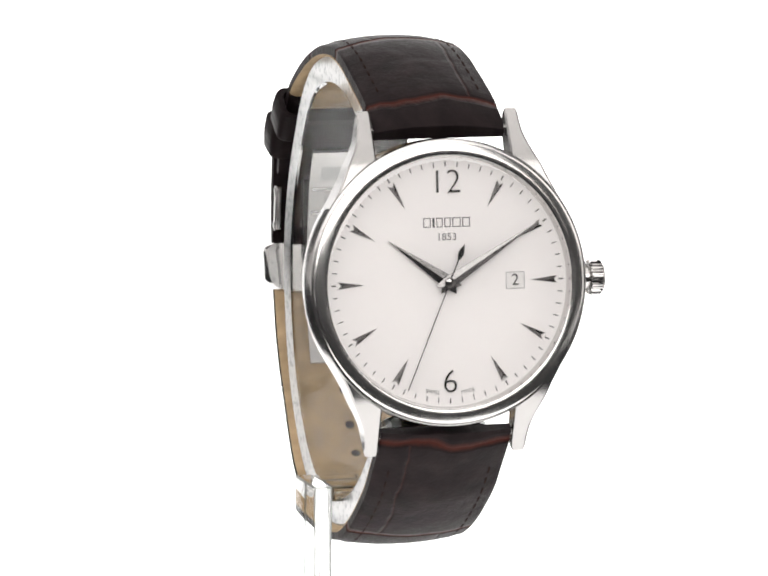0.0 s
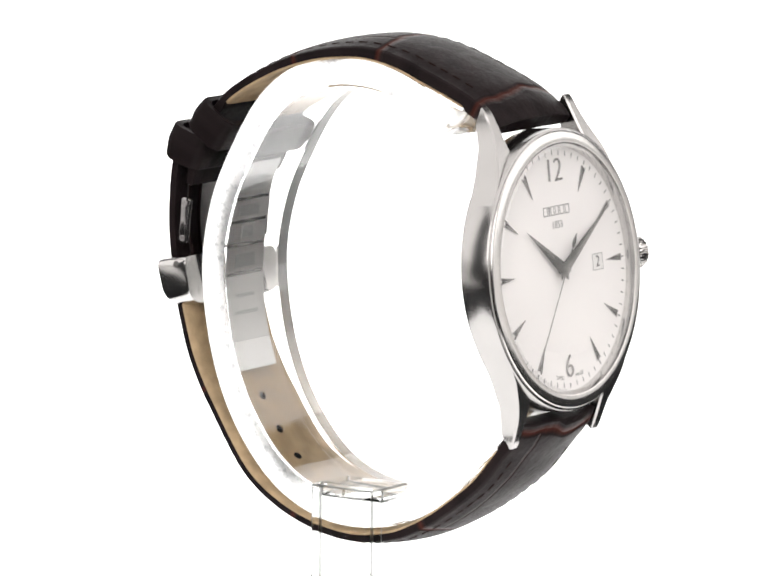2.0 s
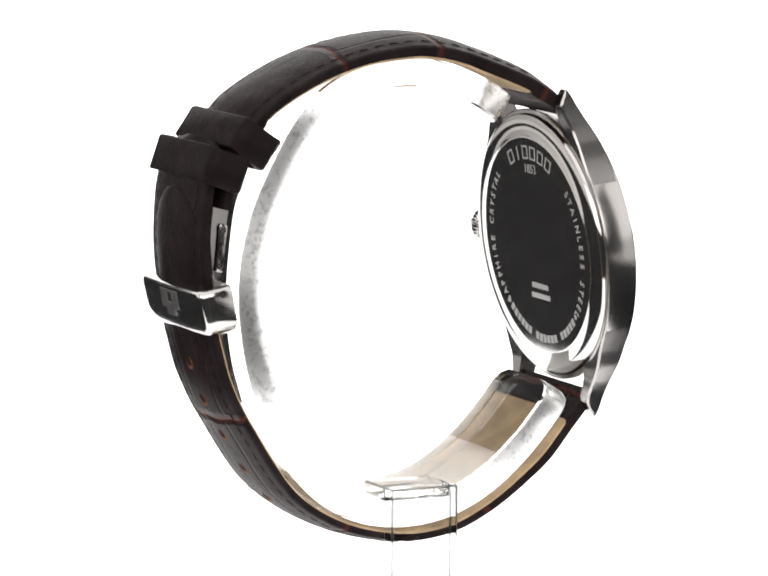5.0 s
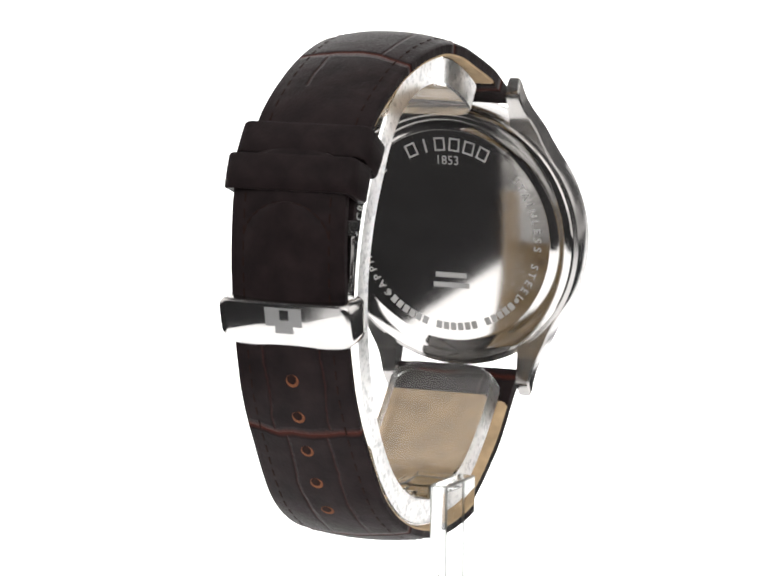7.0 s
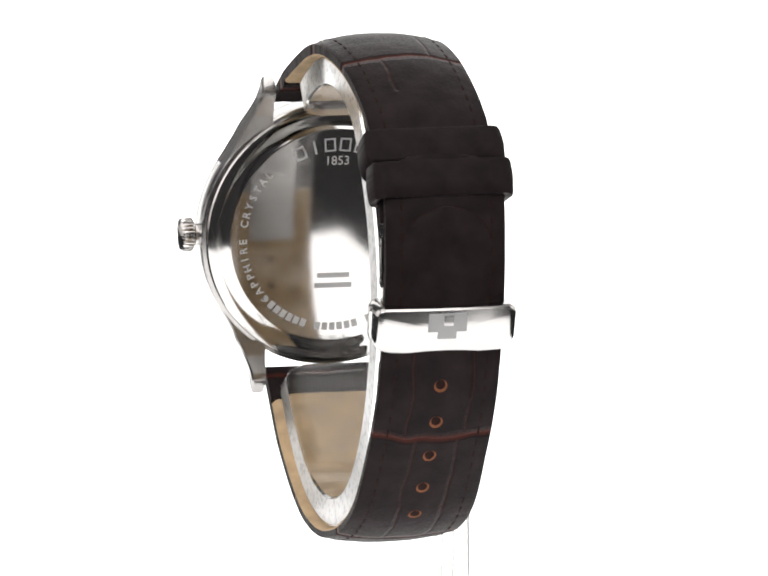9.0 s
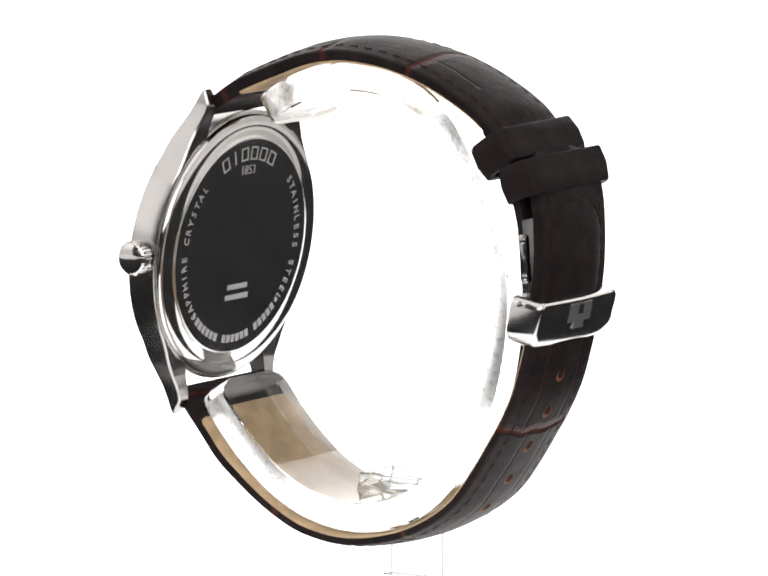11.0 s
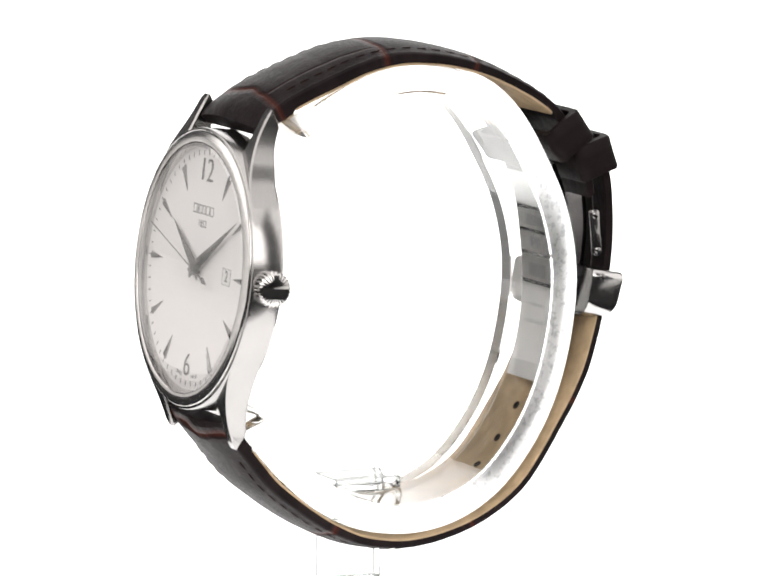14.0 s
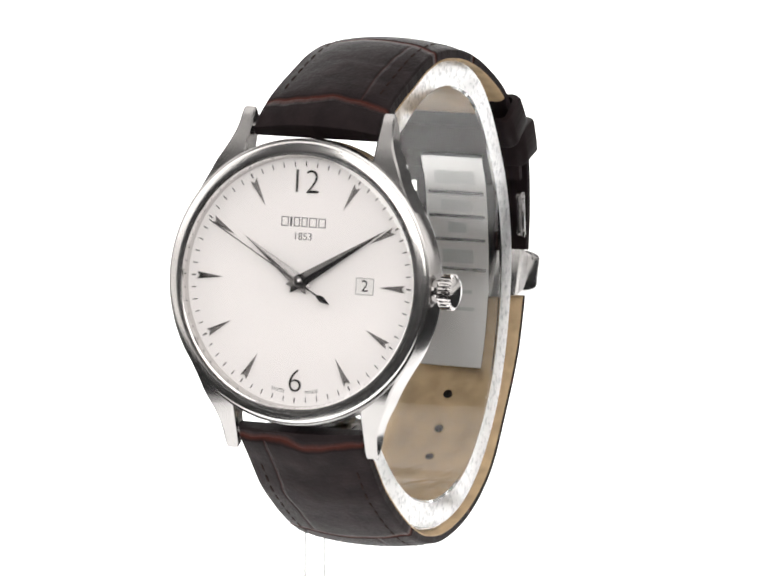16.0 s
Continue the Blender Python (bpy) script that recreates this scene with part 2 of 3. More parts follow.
# ---- the wristwatch ----
watch = tagged(new("wristwatch"), "round steel wristwatch with white dial and dark brown leather strap", "wristwatch")
LEAN = 6.4
DIAL_AT = at_mm(0, -31.05, 5.18) @ Matrix((( 1, 0, 0, 0), (0, math.sin(radians(LEAN)), -math.cos(radians(LEAN)), 0),
                                          (0, math.cos(radians(LEAN)), math.sin(radians(LEAN)), 0), (0, 0, 0, 1)))


def lug(sx, sy):
    secs = []
    for y in np.concatenate([np.linspace(9, 22, 22), np.linspace(22.6, 25.2, 7)]):
        xo = interp(y, [(9, 18.95), (11, 17.88), (13, 16.7), (15, 15.6), (17, 14.75), (18.5, 13.95), (20, 13.2), (21.5, 12.65), (23, 12.4), (24.5, 12.3), (25.2, 12.05)])
        xi = interp(y, [(9, 10.5), (18, 10.25), (24.6, 10.25), (25.2, 10.5)])
        zt = interp(y, [(9, 0.72), (12, 0.68), (14, 0.55), (15.5, 0.35), (17, 0.0), (18.5, -0.5), (20, -1.1), (22.5, -2.2), (24.3, -3.0), (25.2, -3.6)])
        zb = interp(y, [(9, -3.85), (16, -3.9), (19, -4.1), (22.3, -5.0), (23.2, -4.95), (24.4, -4.3), (25.2, -3.9)])
        xi = max(xi, math.sqrt(max(0.0, 19.3 ** 2 - y * y)) if y < 17 else 0.0)
        xo = max(xo, xi + 0.3)
        c = 0.28 * min(1, (zt - zb) / 1.2)
        ring = [(xi, zb), (xo - c, zb), (xo, zb + c), (xo, zt - c), (xo - c, zt), (xi + c, zt), (xi, zt - c)]
        secs.append([(sx * x, sy * y, z) for x, z in ring])
    return loft(secs)


def make_case():
    body = part("case", lathe([(19.2, -3.9), (20.7, -3.95), (20.95, -3.8), (21.0, -3.5), (21.0, 0.6), (20.9, 0.8), (20.6, 0.9), (18.6, 0.9), (18.6, -0.5), (0, -0.5),
                               ], 160), BRUSHED, watch, "brushed steel watch case", DIAL_AT)
    back = part("case_back", lathe([(0, -4.95), (16.6, -4.95), (17.0, -4.9), (17.2, -4.78), (18.6, -4.74), (19.6, -4.66), (20.1, -4.5), (20.3, -4.2), (20.3, -3.9), (0, -3.9)], 128),
                STEEL, watch, "mirror-polished steel case back", DIAL_AT)
    part("bezel", lathe([(20.5, 0.9), (20.55, 1.05), (20.45, 1.18), (20.2, 1.26), (19.5, 1.38), (18.75, 1.48), (18.58, 1.4), (18.48, 1.15), (18.15, 0.02), (18.15, -0.2), (18.5, -0.2), (18.55, 0.9)], 160, True),
         BEZEL, watch, "polished steel bezel", DIAL_AT)
    for sx in (1, -1):
        for sy in (1, -1):
            part("lug", lug(sx, sy), BRUSHED, watch, "satin curved steel lug", DIAL_AT, auto=28)
    for sy in (1, -1):
        bar = lathe([(0, -10.2), (0.6, -10.2), (0.6, 10.2), (0, 10.2)], 16)
        part("spring_bar", bar, STEEL, watch, "", DIAL_AT @ at_mm(0, sy * 22.3, -3.6, 0, 90, 0))
    # crown with its knurled rim
    pts = []
    n = 26
    for z, r, k in ((0, 2.0, 0), (0.25, 2.5, 0.2), (0.4, 2.65, 0.28), (1.9, 2.65, 0.28), (2.05, 2.5, 0.1), (2.3, 2.2, 0), (2.5, 1.2, 0)):
        ring = []
        for i in range(n * 4):
            a = 2 * math.pi * i / (n * 4)
            rr = r - (k if i % 4 in (0, 1) else 0)
            ring.append((rr * math.cos(a), rr * math.sin(a), z))
        pts.append(ring)
    crown = part("crown", loft(pts), STEEL, watch, "fluted steel winding crown", DIAL_AT @ at_mm(21.75, 0, -1.65, 0, 90, 0))
    part("crown_stem", lathe([(0, -1.0), (1.7, -1.0), (1.7, 0.1), (0, 0.1)], 32), STEEL, crown)
    return body, back


case, case_back = make_case()


def engraving():
    """Letters round the case back, seen from behind; what cannot be read is bars."""
    face = at_mm(0, 0, -4.965, 0, 180, 0)
    cache = {}

    def ring_text(text, radius, middle, size, step):
        for i, ch in enumerate(text):
            if ch == " ":
                continue
            if ch not in cache:
                cache[ch] = glyph_mesh(ch, size, 0.012, ENGRAVE, 0.02)
            a = middle + (len(text) - 1) / 2 * step - i * step
            shared("engraved_letter", cache[ch], case_back, face @ pose(0, 0, 0, 0, 0, a - 90) @ at_mm(0, radius, 0))

    ring_text("STAINLESS STEEL", 14.6, 0, 1.7, 5.6)
    ring_text("SAPPHIRE CRYSTAL", 14.6, 180, 1.7, 5.6)
    bar = mesh_of("engraved_bar", block(-0.45, 0.45, -0.6, 0.6, -0.012, 0.012), ENGRAVE)
    for i in range(19):
        if i not in (6, 13):
            shared("engraved_bar", bar, case_back, face @ pose(0, 0, 0, 0, 0, 228 + i * 4.7 - 90) @ at_mm(0, 14.6, 0))
    for a in (232 - 9, 318):
        shared("engraved_dot", mesh_of("engraved_dot", lathe([(0, -0.012), (0.4, -0.012), (0.4, 0.012), (0, 0.012)], 16), ENGRAVE), case_back,
               face @ pose(0, 0, 0, 0, 0, a - 90) @ at_mm(0, 14.6, 0))
    hollow = bmesh.new()
    for b in ((-0.9, 0.9, 0.79, 1.05), (-0.9, 0.9, -1.05, -0.79), (-0.9, -0.62, -0.79, 0.79), (0.62, 0.9, -0.79, 0.79)):
        block(*b, -0.012, 0.012, 0, hollow)
    big = mesh_of("engraved_mark", hollow, ENGRAVE)
    thin = mesh_of("engraved_mark", block(-0.16, 0.16, -1.05, 1.05, -0.012, 0.012), ENGRAVE)
    for i in range(6):
        shared("engraved_mark", thin if i == 1 else big, case_back, face @ pose(0, 0, 0, 0, 0, 24.5 - i * 9.8) @ at_mm(0, 14.4, 0))
    shared("engraved_year", glyph_mesh("1853", 2.0, 0.012, ENGRAVE), case_back, face @ at_mm(0, 11.8, 0))
    for y, w in ((-6.4, 2.6), (-8.0, 3.0)):
        part("engraved_line", block(-w, w, -0.4, 0.4, -0.012, 0.012), ENGRAVE, case_back, "", face @ at_mm(0, y, 0))


engraving()


def make_dial():
    dial = part("dial", lathe([(0, 0), (18.3, 0), (18.3, -0.4), (0, -0.4)], 128), DIAL, watch, "silvery white watch dial", DIAL_AT)
    # minute marks
    thin = mesh_of("minute_mark", block(-0.075, 0.075, 16.85, 17.6, 0.004, 0.02), PRINT)
    bold = mesh_of("minute_mark", block(-0.10, 0.10, 16.95, 17.65, 0.004, 0.02), PRINT)
    for i in range(60):
        shared("minute_mark", thin if i % 5 else bold, dial, pose(0, 0, 0, 0, 0, -6 * i))
    # dagger hour markers with a swallow-tail end
    bm = bmesh.new()
    v = [bm.verts.new(p) for p in ((-0.56, 16.75, 0), (0, 16.2, 0), (0.56, 16.75, 0), (0, 12.5, 0),
                                   (-0.50, 16.6, 0.2), (0, 16.05, 0.5), (0.50, 16.6, 0.2), (0, 12.7, 0.14))]
    for f in ((0, 1, 5, 4), (1, 2, 6, 5), (2, 3, 7, 6), (3, 0, 4, 7), (4, 5, 7), (5, 6, 7), (3, 2, 1), (3, 1, 0)):
        bm.faces.new([v[i] for i in f])
    finish(bm, False)
    dagger = mesh_of("hour_marker", bm, DARK_STEEL, 10)
    for i in range(12):
        if i not in (0, 6):
            shared("hour_marker", dagger, dial, at_mm(0, 0, 0.01) @ pose(0, 0, 0, 0, 0, -30 * i), "faceted polished steel dagger hour marker")
    shared("numeral", glyph_mesh("12", 5.0, 0.09, DARK_STEEL, -0.09), dial, at_mm(-0.05, 14.55, 0.1), "applied steel numeral 12")
    shared("numeral", glyph_mesh("6", 5.0, 0.09, DARK_STEEL, -0.09), dial, at_mm(0, -14.6, 0.1), "applied steel numeral 6")
    # maker's mark as plain blocks, year below
    x = -3.55
    for w in (1.15, 0.32, 0.95, 0.95, 1.25, 1.15):
        mark, k = bmesh.new(), 0.13
        if w < 0.5:
            block(x, x + w, 8.05, 9.45, 0.004, 0.03, 0, mark)
        else:
            for b in ((x, x + w, 8.05, 8.05 + k), (x, x + w, 9.45 - k, 9.45), (x, x + k, 8.05 + k, 9.45 - k), (x + w - k, x + w, 8.05 + k, 9.45 - k)):
                block(*b, 0.004, 0.03, 0, mark)
        part("maker_mark", mark, GREY_PRINT, dial)
        x += w + 0.27
    shared("year", glyph_mesh("1853", 1.55, 0.01, GREY_PRINT), dial, at_mm(0, 6.6, 0.016), "printed year 1853")
    for text, a in (("SWISS", 9.6), ("MADE", -9.6)):
        shared("origin_print", glyph_mesh(text, 0.8, 0.01, GREY_PRINT), dial, pose(0, 0, 0, 0, 0, -a) @ at_mm(0, -16.15, 0.016), "small printed word")
    # date window
    frame_bm = bmesh.new()
    for b in ((8.87, 11.73, 1.15, 1.24), (8.87, 11.73, -1.24, -1.15), (8.87, 8.95, -1.15, 1.15), (11.65, 11.73, -1.15, 1.15)):
        block(*b, 0.0, 0.04, 0, frame_bm)
    window = part("date_window", frame_bm, PALE_PRINT, dial, "square date window frame")
    part("date_disc", block(8.95, 11.65, -1.15, 1.15, 0.004, 0.02), DATE_WHITE, window)
    shared("date_number", glyph_mesh("2", 2.4, 0.008, PRINT), window, at_mm(10.3, 0, 0.03), "printed date number 2")
    return dial


dial = make_dial()


def faceted_hand(length, half, tail, z, lift):
    bm = bmesh.new()
    flat = [(0, length), (half, 0.2), (half * 0.72, -tail), (0, -tail * 0.72), (-half * 0.72, -tail), (-half, 0.2)]
    low = [bm.verts.new((x, y, z)) for x, y in flat]
    up = [bm.verts.new((x * 0.97, y, z + 0.06)) for x, y in flat]
    mid = [bm.verts.new((0, length * 0.99, z + 0.08)), bm.verts.new((0, 0.2, z + lift)), bm.verts.new((0, -tail * 0.7, z + lift * 0.8))]
    for i in range(6):
        bm.faces.new((low[i], low[(i + 1) % 6], up[(i + 1) % 6], up[i]))
    bm.faces.new(low[::-1])
    for f in ((up[0], up[1], mid[1], mid[0]), (up[1], up[2], mid[2], mid[1]), (up[2], up[3], mid[2]), (up[3], up[4], mid[2]),
              (up[4], up[5], mid[1], mid[2]), (up[5], up[0], mid[0], mid[1])):
        bm.faces.new(f)
    return finish(bm, False)


part("hour_hand", faceted_hand(11.2, 1.05, 1.9, 0.45, 0.22), DARK_STEEL, watch, "dark polished dauphine hour hand", DIAL_AT @ pose(0, 0, 0, 0, 0, -304.8), 10)
part("minute_hand", faceted_hand(16.2, 1.0, 1.9, 0.72, 0.22), DARK_STEEL, watch, "dark polished dauphine minute hand", DIAL_AT @ pose(0, 0, 0, 0, 0, -58.4), 10)


def second_hand_mesh():
    bm = bmesh.new()
    block(-0.07, 0.07, 0, 16.9, 1.0, 1.08, 0, bm)
    block(-0.1, 0.1, -3.6, 0, 1.0, 1.08, 0, bm)
    leaf = [(0.1, -3.5), (0.42, -4.3), (0.45, -4.7), (0.25, -5.3), (0, -6.1), (-0.25, -5.3), (-0.45, -4.7), (-0.42, -4.3), (-0.1, -3.5)]
    prism(leaf, 1.0, 1.09, bm)
    lathe([(0, 0.95), (0.75, 0.95), (0.75, 1.1), (0.55, 1.2), (0, 1.22)], 32, False, bm)
    return bm


second_hand = part("second_hand", second_hand_mesh(), DARK_STEEL, watch, "thin steel second hand with leaf counterweight")
part("hand_pinion", lathe([(0, 0), (0.5, 0), (0.5, 1.3), (0.3, 1.36), (0, 1.36)], 24), STEEL, watch, "", DIAL_AT)
crystal = part("crystal", lathe([(18.5, 1.40), (18.3, 1.48), (17.8, 1.51), (12, 1.54), (6, 1.555), (0, 1.56)], 128), CRYSTAL, watch, "clear slightly domed sapphire crystal", DIAL_AT)
crystal.visible_shadow = False

# ---- strap ----
# upper: the inner line of the strap; lower: its outer line
UPPER = [(-25.2, 25.64), (-23.7, 26.79), (-19.5, 29.15), (-15.9, 30.73), (-12.2, 32.20), (-8.6, 33.67), (-5.0, 34.64), (-1.4, 35.11), (2.3, 34.98), (5.9, 34.55), (9.5, 33.72), (13.2, 32.50), (16.8, 30.87), (20.5, 28.84),
         (23.4, 26.62), (26.6, 22.39), (28.6, 17.97), (29.6, 13.87)]
LOWER = [(-31.25, -16.75), (-30.28, -19.12), (-27.39, -22.65), (-23.86, -26.88), (-20.13, -29.97), (-16.41, -32.65), (-12.68, -34.83), (-8.87, -36.51), (-5.17, -37.36), (-1.41, -37.75), (2.34, -37.53), (6.06, -36.82), (9.79, -35.71), (13.52, -34.03), (17.15, -31.73), (20.19, -28.93), (23.12, -24.96), (25.93, -20.52), (28.10, -16.92), (30.30, -12.24), (31.66, -7.74), (32.63, -3.62), (33.61, 2.39), (34.06, 7.36), (33.99, 12.29), (33.55, 16.75), (32.42, 20.76), (30.63, 23.86)]


def strap_width(s, total):
    return interp(s / total, [(0, 20.0), (0.25, 19.6), (0.6, 18.3), (1, 18.0)])


def upper_thick(s, total):
    return interp(s, [(0, 2.3), (2, 3.0), (6, 3.45), (14, 3.5), (22, 3.1), (34, 2.5), (60, 2.1), (66, 1.9), (71, 0.9), (90, 0.9)])


def lower_thick(s, total):
    return interp(s, [(0, 2.2), (2, 2.7), (10, 2.8), (20, 2.5), (32, 2.2), (60, 1.9), (200, 1.9)])


def strap_half(s, total, w, tip):
    h = w / 2
    if tip and total - s < 6:
        h *= math.sqrt(max(0.02, 1 - ((6 - (total - s)) / 6.05) ** 2)) * 0.55 + 0.45
    return h


LINED = float(smooth_path(LOWER[:22], 0.3)[2][-1])
LINED_TOP = float(smooth_path(UPPER[:15], 0.3)[2][-1])


def fold(s, tip):
    """0 where leather lies on both faces (round the bar at the lug, and past the buckle), 1 where the tan lining shows."""
    return 0.0 if s < 6.5 or s > (LINED if tip else LINED_TOP) else 1.0


def outer_section(thick, tip, shift):
    def section(s, total, w):
        t, h = thick(s, total), strap_half(s, total, w, tip)
        low = (-0.5 if fold(s, tip) == 0 else -0.35) * t + shift * t
        pts = [(-h, low), (-h, (0.10 + shift) * t), (-h + 0.28, (RIM - 0.03 + shift) * t)]
        for k in np.linspace(-1, 1, 19):
            pts.append((k * (h - 0.8), t * (RIM + shift + PAD * (1 - abs(k) ** 2.3))))
        return pts + [(h - 0.28, (RIM - 0.03 + shift) * t), (h, (0.10 + shift) * t), (h, low)]
    return section


def lining_section(thick, tip, shift):
    def section(s, total, w):
        t, h = thick(s, total), strap_half(s, total, w, tip) - 0.06
        a, b, c = ((-0.35 + shift) * t, (-0.45 + shift) * t, (-0.5 + shift) * t)
        if fold(s, tip) == 0:
            h, a, b, c = h - 1.0, (-0.3 + shift) * t, (-0.35 + shift) * t, (-0.4 + shift) * t
        return [(-h, a), (h, a), (h, b), (h - 0.4, c), (-h + 0.4, c), (-h, b)]
    return section


PAD, RIM = 0.42, 0.22
UP, DOWN = 0.5, -0.22
def length_at(path, y, z):
    q, tan, d = smooth_path(path, 0.3)
    return float(d[int(np.argmin(np.hypot(q[:, 0] - y, q[:, 1] - z)))])


UP_1, UP_2, UP_3 = (length_at(UPPER, y, z) for y, z in ((-21.5, 28.0), (-4.5, 34.7), (10.0, 33.5)))
LOW_1, LOW_2, LOW_3, LOW_4, LOW_5 = (length_at(LOWER, y, z) for y, z in ((-30.4, -18.3), (-13.0, -34.0), (10.5, -35.0), (27.4, -18.0), (34.6, 8.0)))
UPPER_LEATHER = leather("upper_strap_leather", [UP_1, UP_2, UP_3], [(5.6, UP_1, UP_2), (-4.2, UP_2, UP_3), (3.4, UP_3, UP_3 + 9)])
LOWER_LEATHER = leather("lower_strap_leather", [LOW_1, LOW_2, LOW_3, LOW_4],
                        [(-5.2, LOW_1, LOW_2), (4.6, LOW_2, LOW_3), (-3.9, LOW_3, LOW_4), (2.7, LOW_3, LOW_4), (-4.9, LOW_4, LOW_5 - 4), (4.4, LOW_4, LOW_5 + 6), (-5.4, LOW_5 - 6, LOW_5 + 6)])
KEEPER_LEATHER = leather("keeper_leather", [-20.0, 60.0], [])


def along(path, s):
    q, tan, d = smooth_path(path, 0.3)
    return [float(np.interp(s, d, c)) for c in (q[:, 0], q[:, 1], tan[:, 0], tan[:, 1])] + [d[-1]]


def on_strap(path, side, s, x, out):
    """A frame on the strap: x across, y along, z outward."""
    y, z, ty, tz, _ = along(path, s)
    ny, nz = side * -tz, side * ty
    return Matrix(((1, 0, 0, x * MM), (0, ty, ny, (y + ny * out) * MM), (0, tz, nz, (z + nz * out) * MM), (0, 0, 0, 1)))


def make_straps():
    upper = part("upper_strap", ribbon(UPPER, 1, strap_width, outer_section(upper_thick, False, UP)), UPPER_LEATHER, watch, "dark brown crocodile-embossed leather strap half")
    lower = part("lower_strap", ribbon(LOWER, -1, strap_width, outer_section(lower_thick, True, DOWN)), LOWER_LEATHER, watch, "dark brown embossed leather strap half with punched holes")
    part("lining", ribbon(UPPER, 1, strap_width, lining_section(upper_thick, False, UP), 1.0), LINING, upper, "tan leather lining")
    part("lining", ribbon(LOWER, -1, strap_width, lining_section(lower_thick, True, DOWN), 1.0), LINING, lower, "tan leather lining")
    stitch = mesh_of("stitch", block(-0.13, 0.13, -0.7, 0.7, -0.10, 0.09, 0.07), THREAD_AND_SHADE)
    for path, side, thick, ob, s0, s1, sh in ((UPPER, 1, upper_thick, upper, 8, 60, UP), (LOWER, -1, lower_thick, lower, 8, 117, DOWN)):
        total = along(path, 0)[4]
        s = s0
        while s < min(s1, total - 5):
            t, w = thick(s, total), strap_width(s, total)
            for sx in (1, -1):
                shared("stitch", stitch, ob, on_strap(path, side, s, sx * (w / 2 - 2.2), t * (RIM + sh + PAD * 0.38) - 0.05))
            s += 2.35
    total = along(LOWER, 0)[4]
    q, tan, d = smooth_path(LOWER, 0.3)
    s_arch = float(d[min((i for i in range(len(q)) if q[i][0] > 20), key=lambda i: abs(q[i][1] - 11.0))])
    for k in range(1, 12):
        a = math.pi * k / 12
        x, s = 6.8 * math.cos(a), s_arch + 5.6 * math.sin(a)
        m = on_strap(LOWER, -1, s, x, lower_thick(s, total) * (RIM + DOWN + PAD * (1 - (abs(x) / 8.2) ** 2.3)) - 0.04)
        shared("stitch", stitch, lower, m @ pose(0, 0, 0, 0, 0, math.degrees(math.atan2(5.6 * math.cos(a), -6.8 * math.sin(a))) - 90))
    # padded tongue inside the stitched arch
    tongue = [p for p in LOWER if p[0] > 30 and -1.5 < p[1] < 18.0]

    def tongue_section(s, length, w):
        h = 7.3 * math.sqrt(max(0.004, 1 - max(0.0, (s - (length - 6.0)) / 6.02) ** 2))
        pts = []
        for k in np.linspace(-1, 1, 17):
            x = h * k
            pts.append((x, 1.9 * (RIM + DOWN + PAD * (1 - (abs(x) / 8.2) ** 2.3)) - 0.12 + 0.5 * (1 - abs(k) ** 4)))
        return [(-h, -0.4)] + pts + [(h, -0.4)]

    part("padded_tongue", ribbon(tongue, -1, lambda s, length: 14.6, tongue_section, 0.5), KEEPER_LEATHER, lower, "raised padded leather tongue")
    # punched holes and their rims; dark discs stand in for the shade inside
    rim = mesh_of("hole", lathe([(0.0, 0.0), (0.7, 0.02), (0.92, 0.08), (1.02, 0.02), (1.02, -0.2)], 20), HOLE)
    dark = mesh_of("hole_shadow", lathe([(0, 0.0), (0.74, 0.02), (0.74, 0.085), (0, 0.09)], 16), THREAD_AND_SHADE)
    total = along(LOWER, 0)[4]
    for hole_z in (-9.7, -15.4, -20.8, -26.0, -30.6):
        q, tan, d = smooth_path(LOWER, 0.3)
        k = [i for i in range(len(q)) if q[i][0] > 5]
        s = d[min(k, key=lambda i: abs(q[i][1] - hole_z))]
        h = shared("hole", rim, lower, on_strap(LOWER, -1, s, 0, lower_thick(s, total) * (RIM + DOWN + PAD) - 0.02), "punched strap hole with bare tan edge")
        shared("hole_shade", dark, h, at_mm(0.06, 0.26, 0.0))
        shared("hole", dark, lower, on_strap(LOWER, -1, s, 0, lower_thick(s, total) * (DOWN - 0.5) - 0.02) @ pose(0, 0, 0, 180))
    return upper, lower


upper_strap, lower_strap = make_straps()


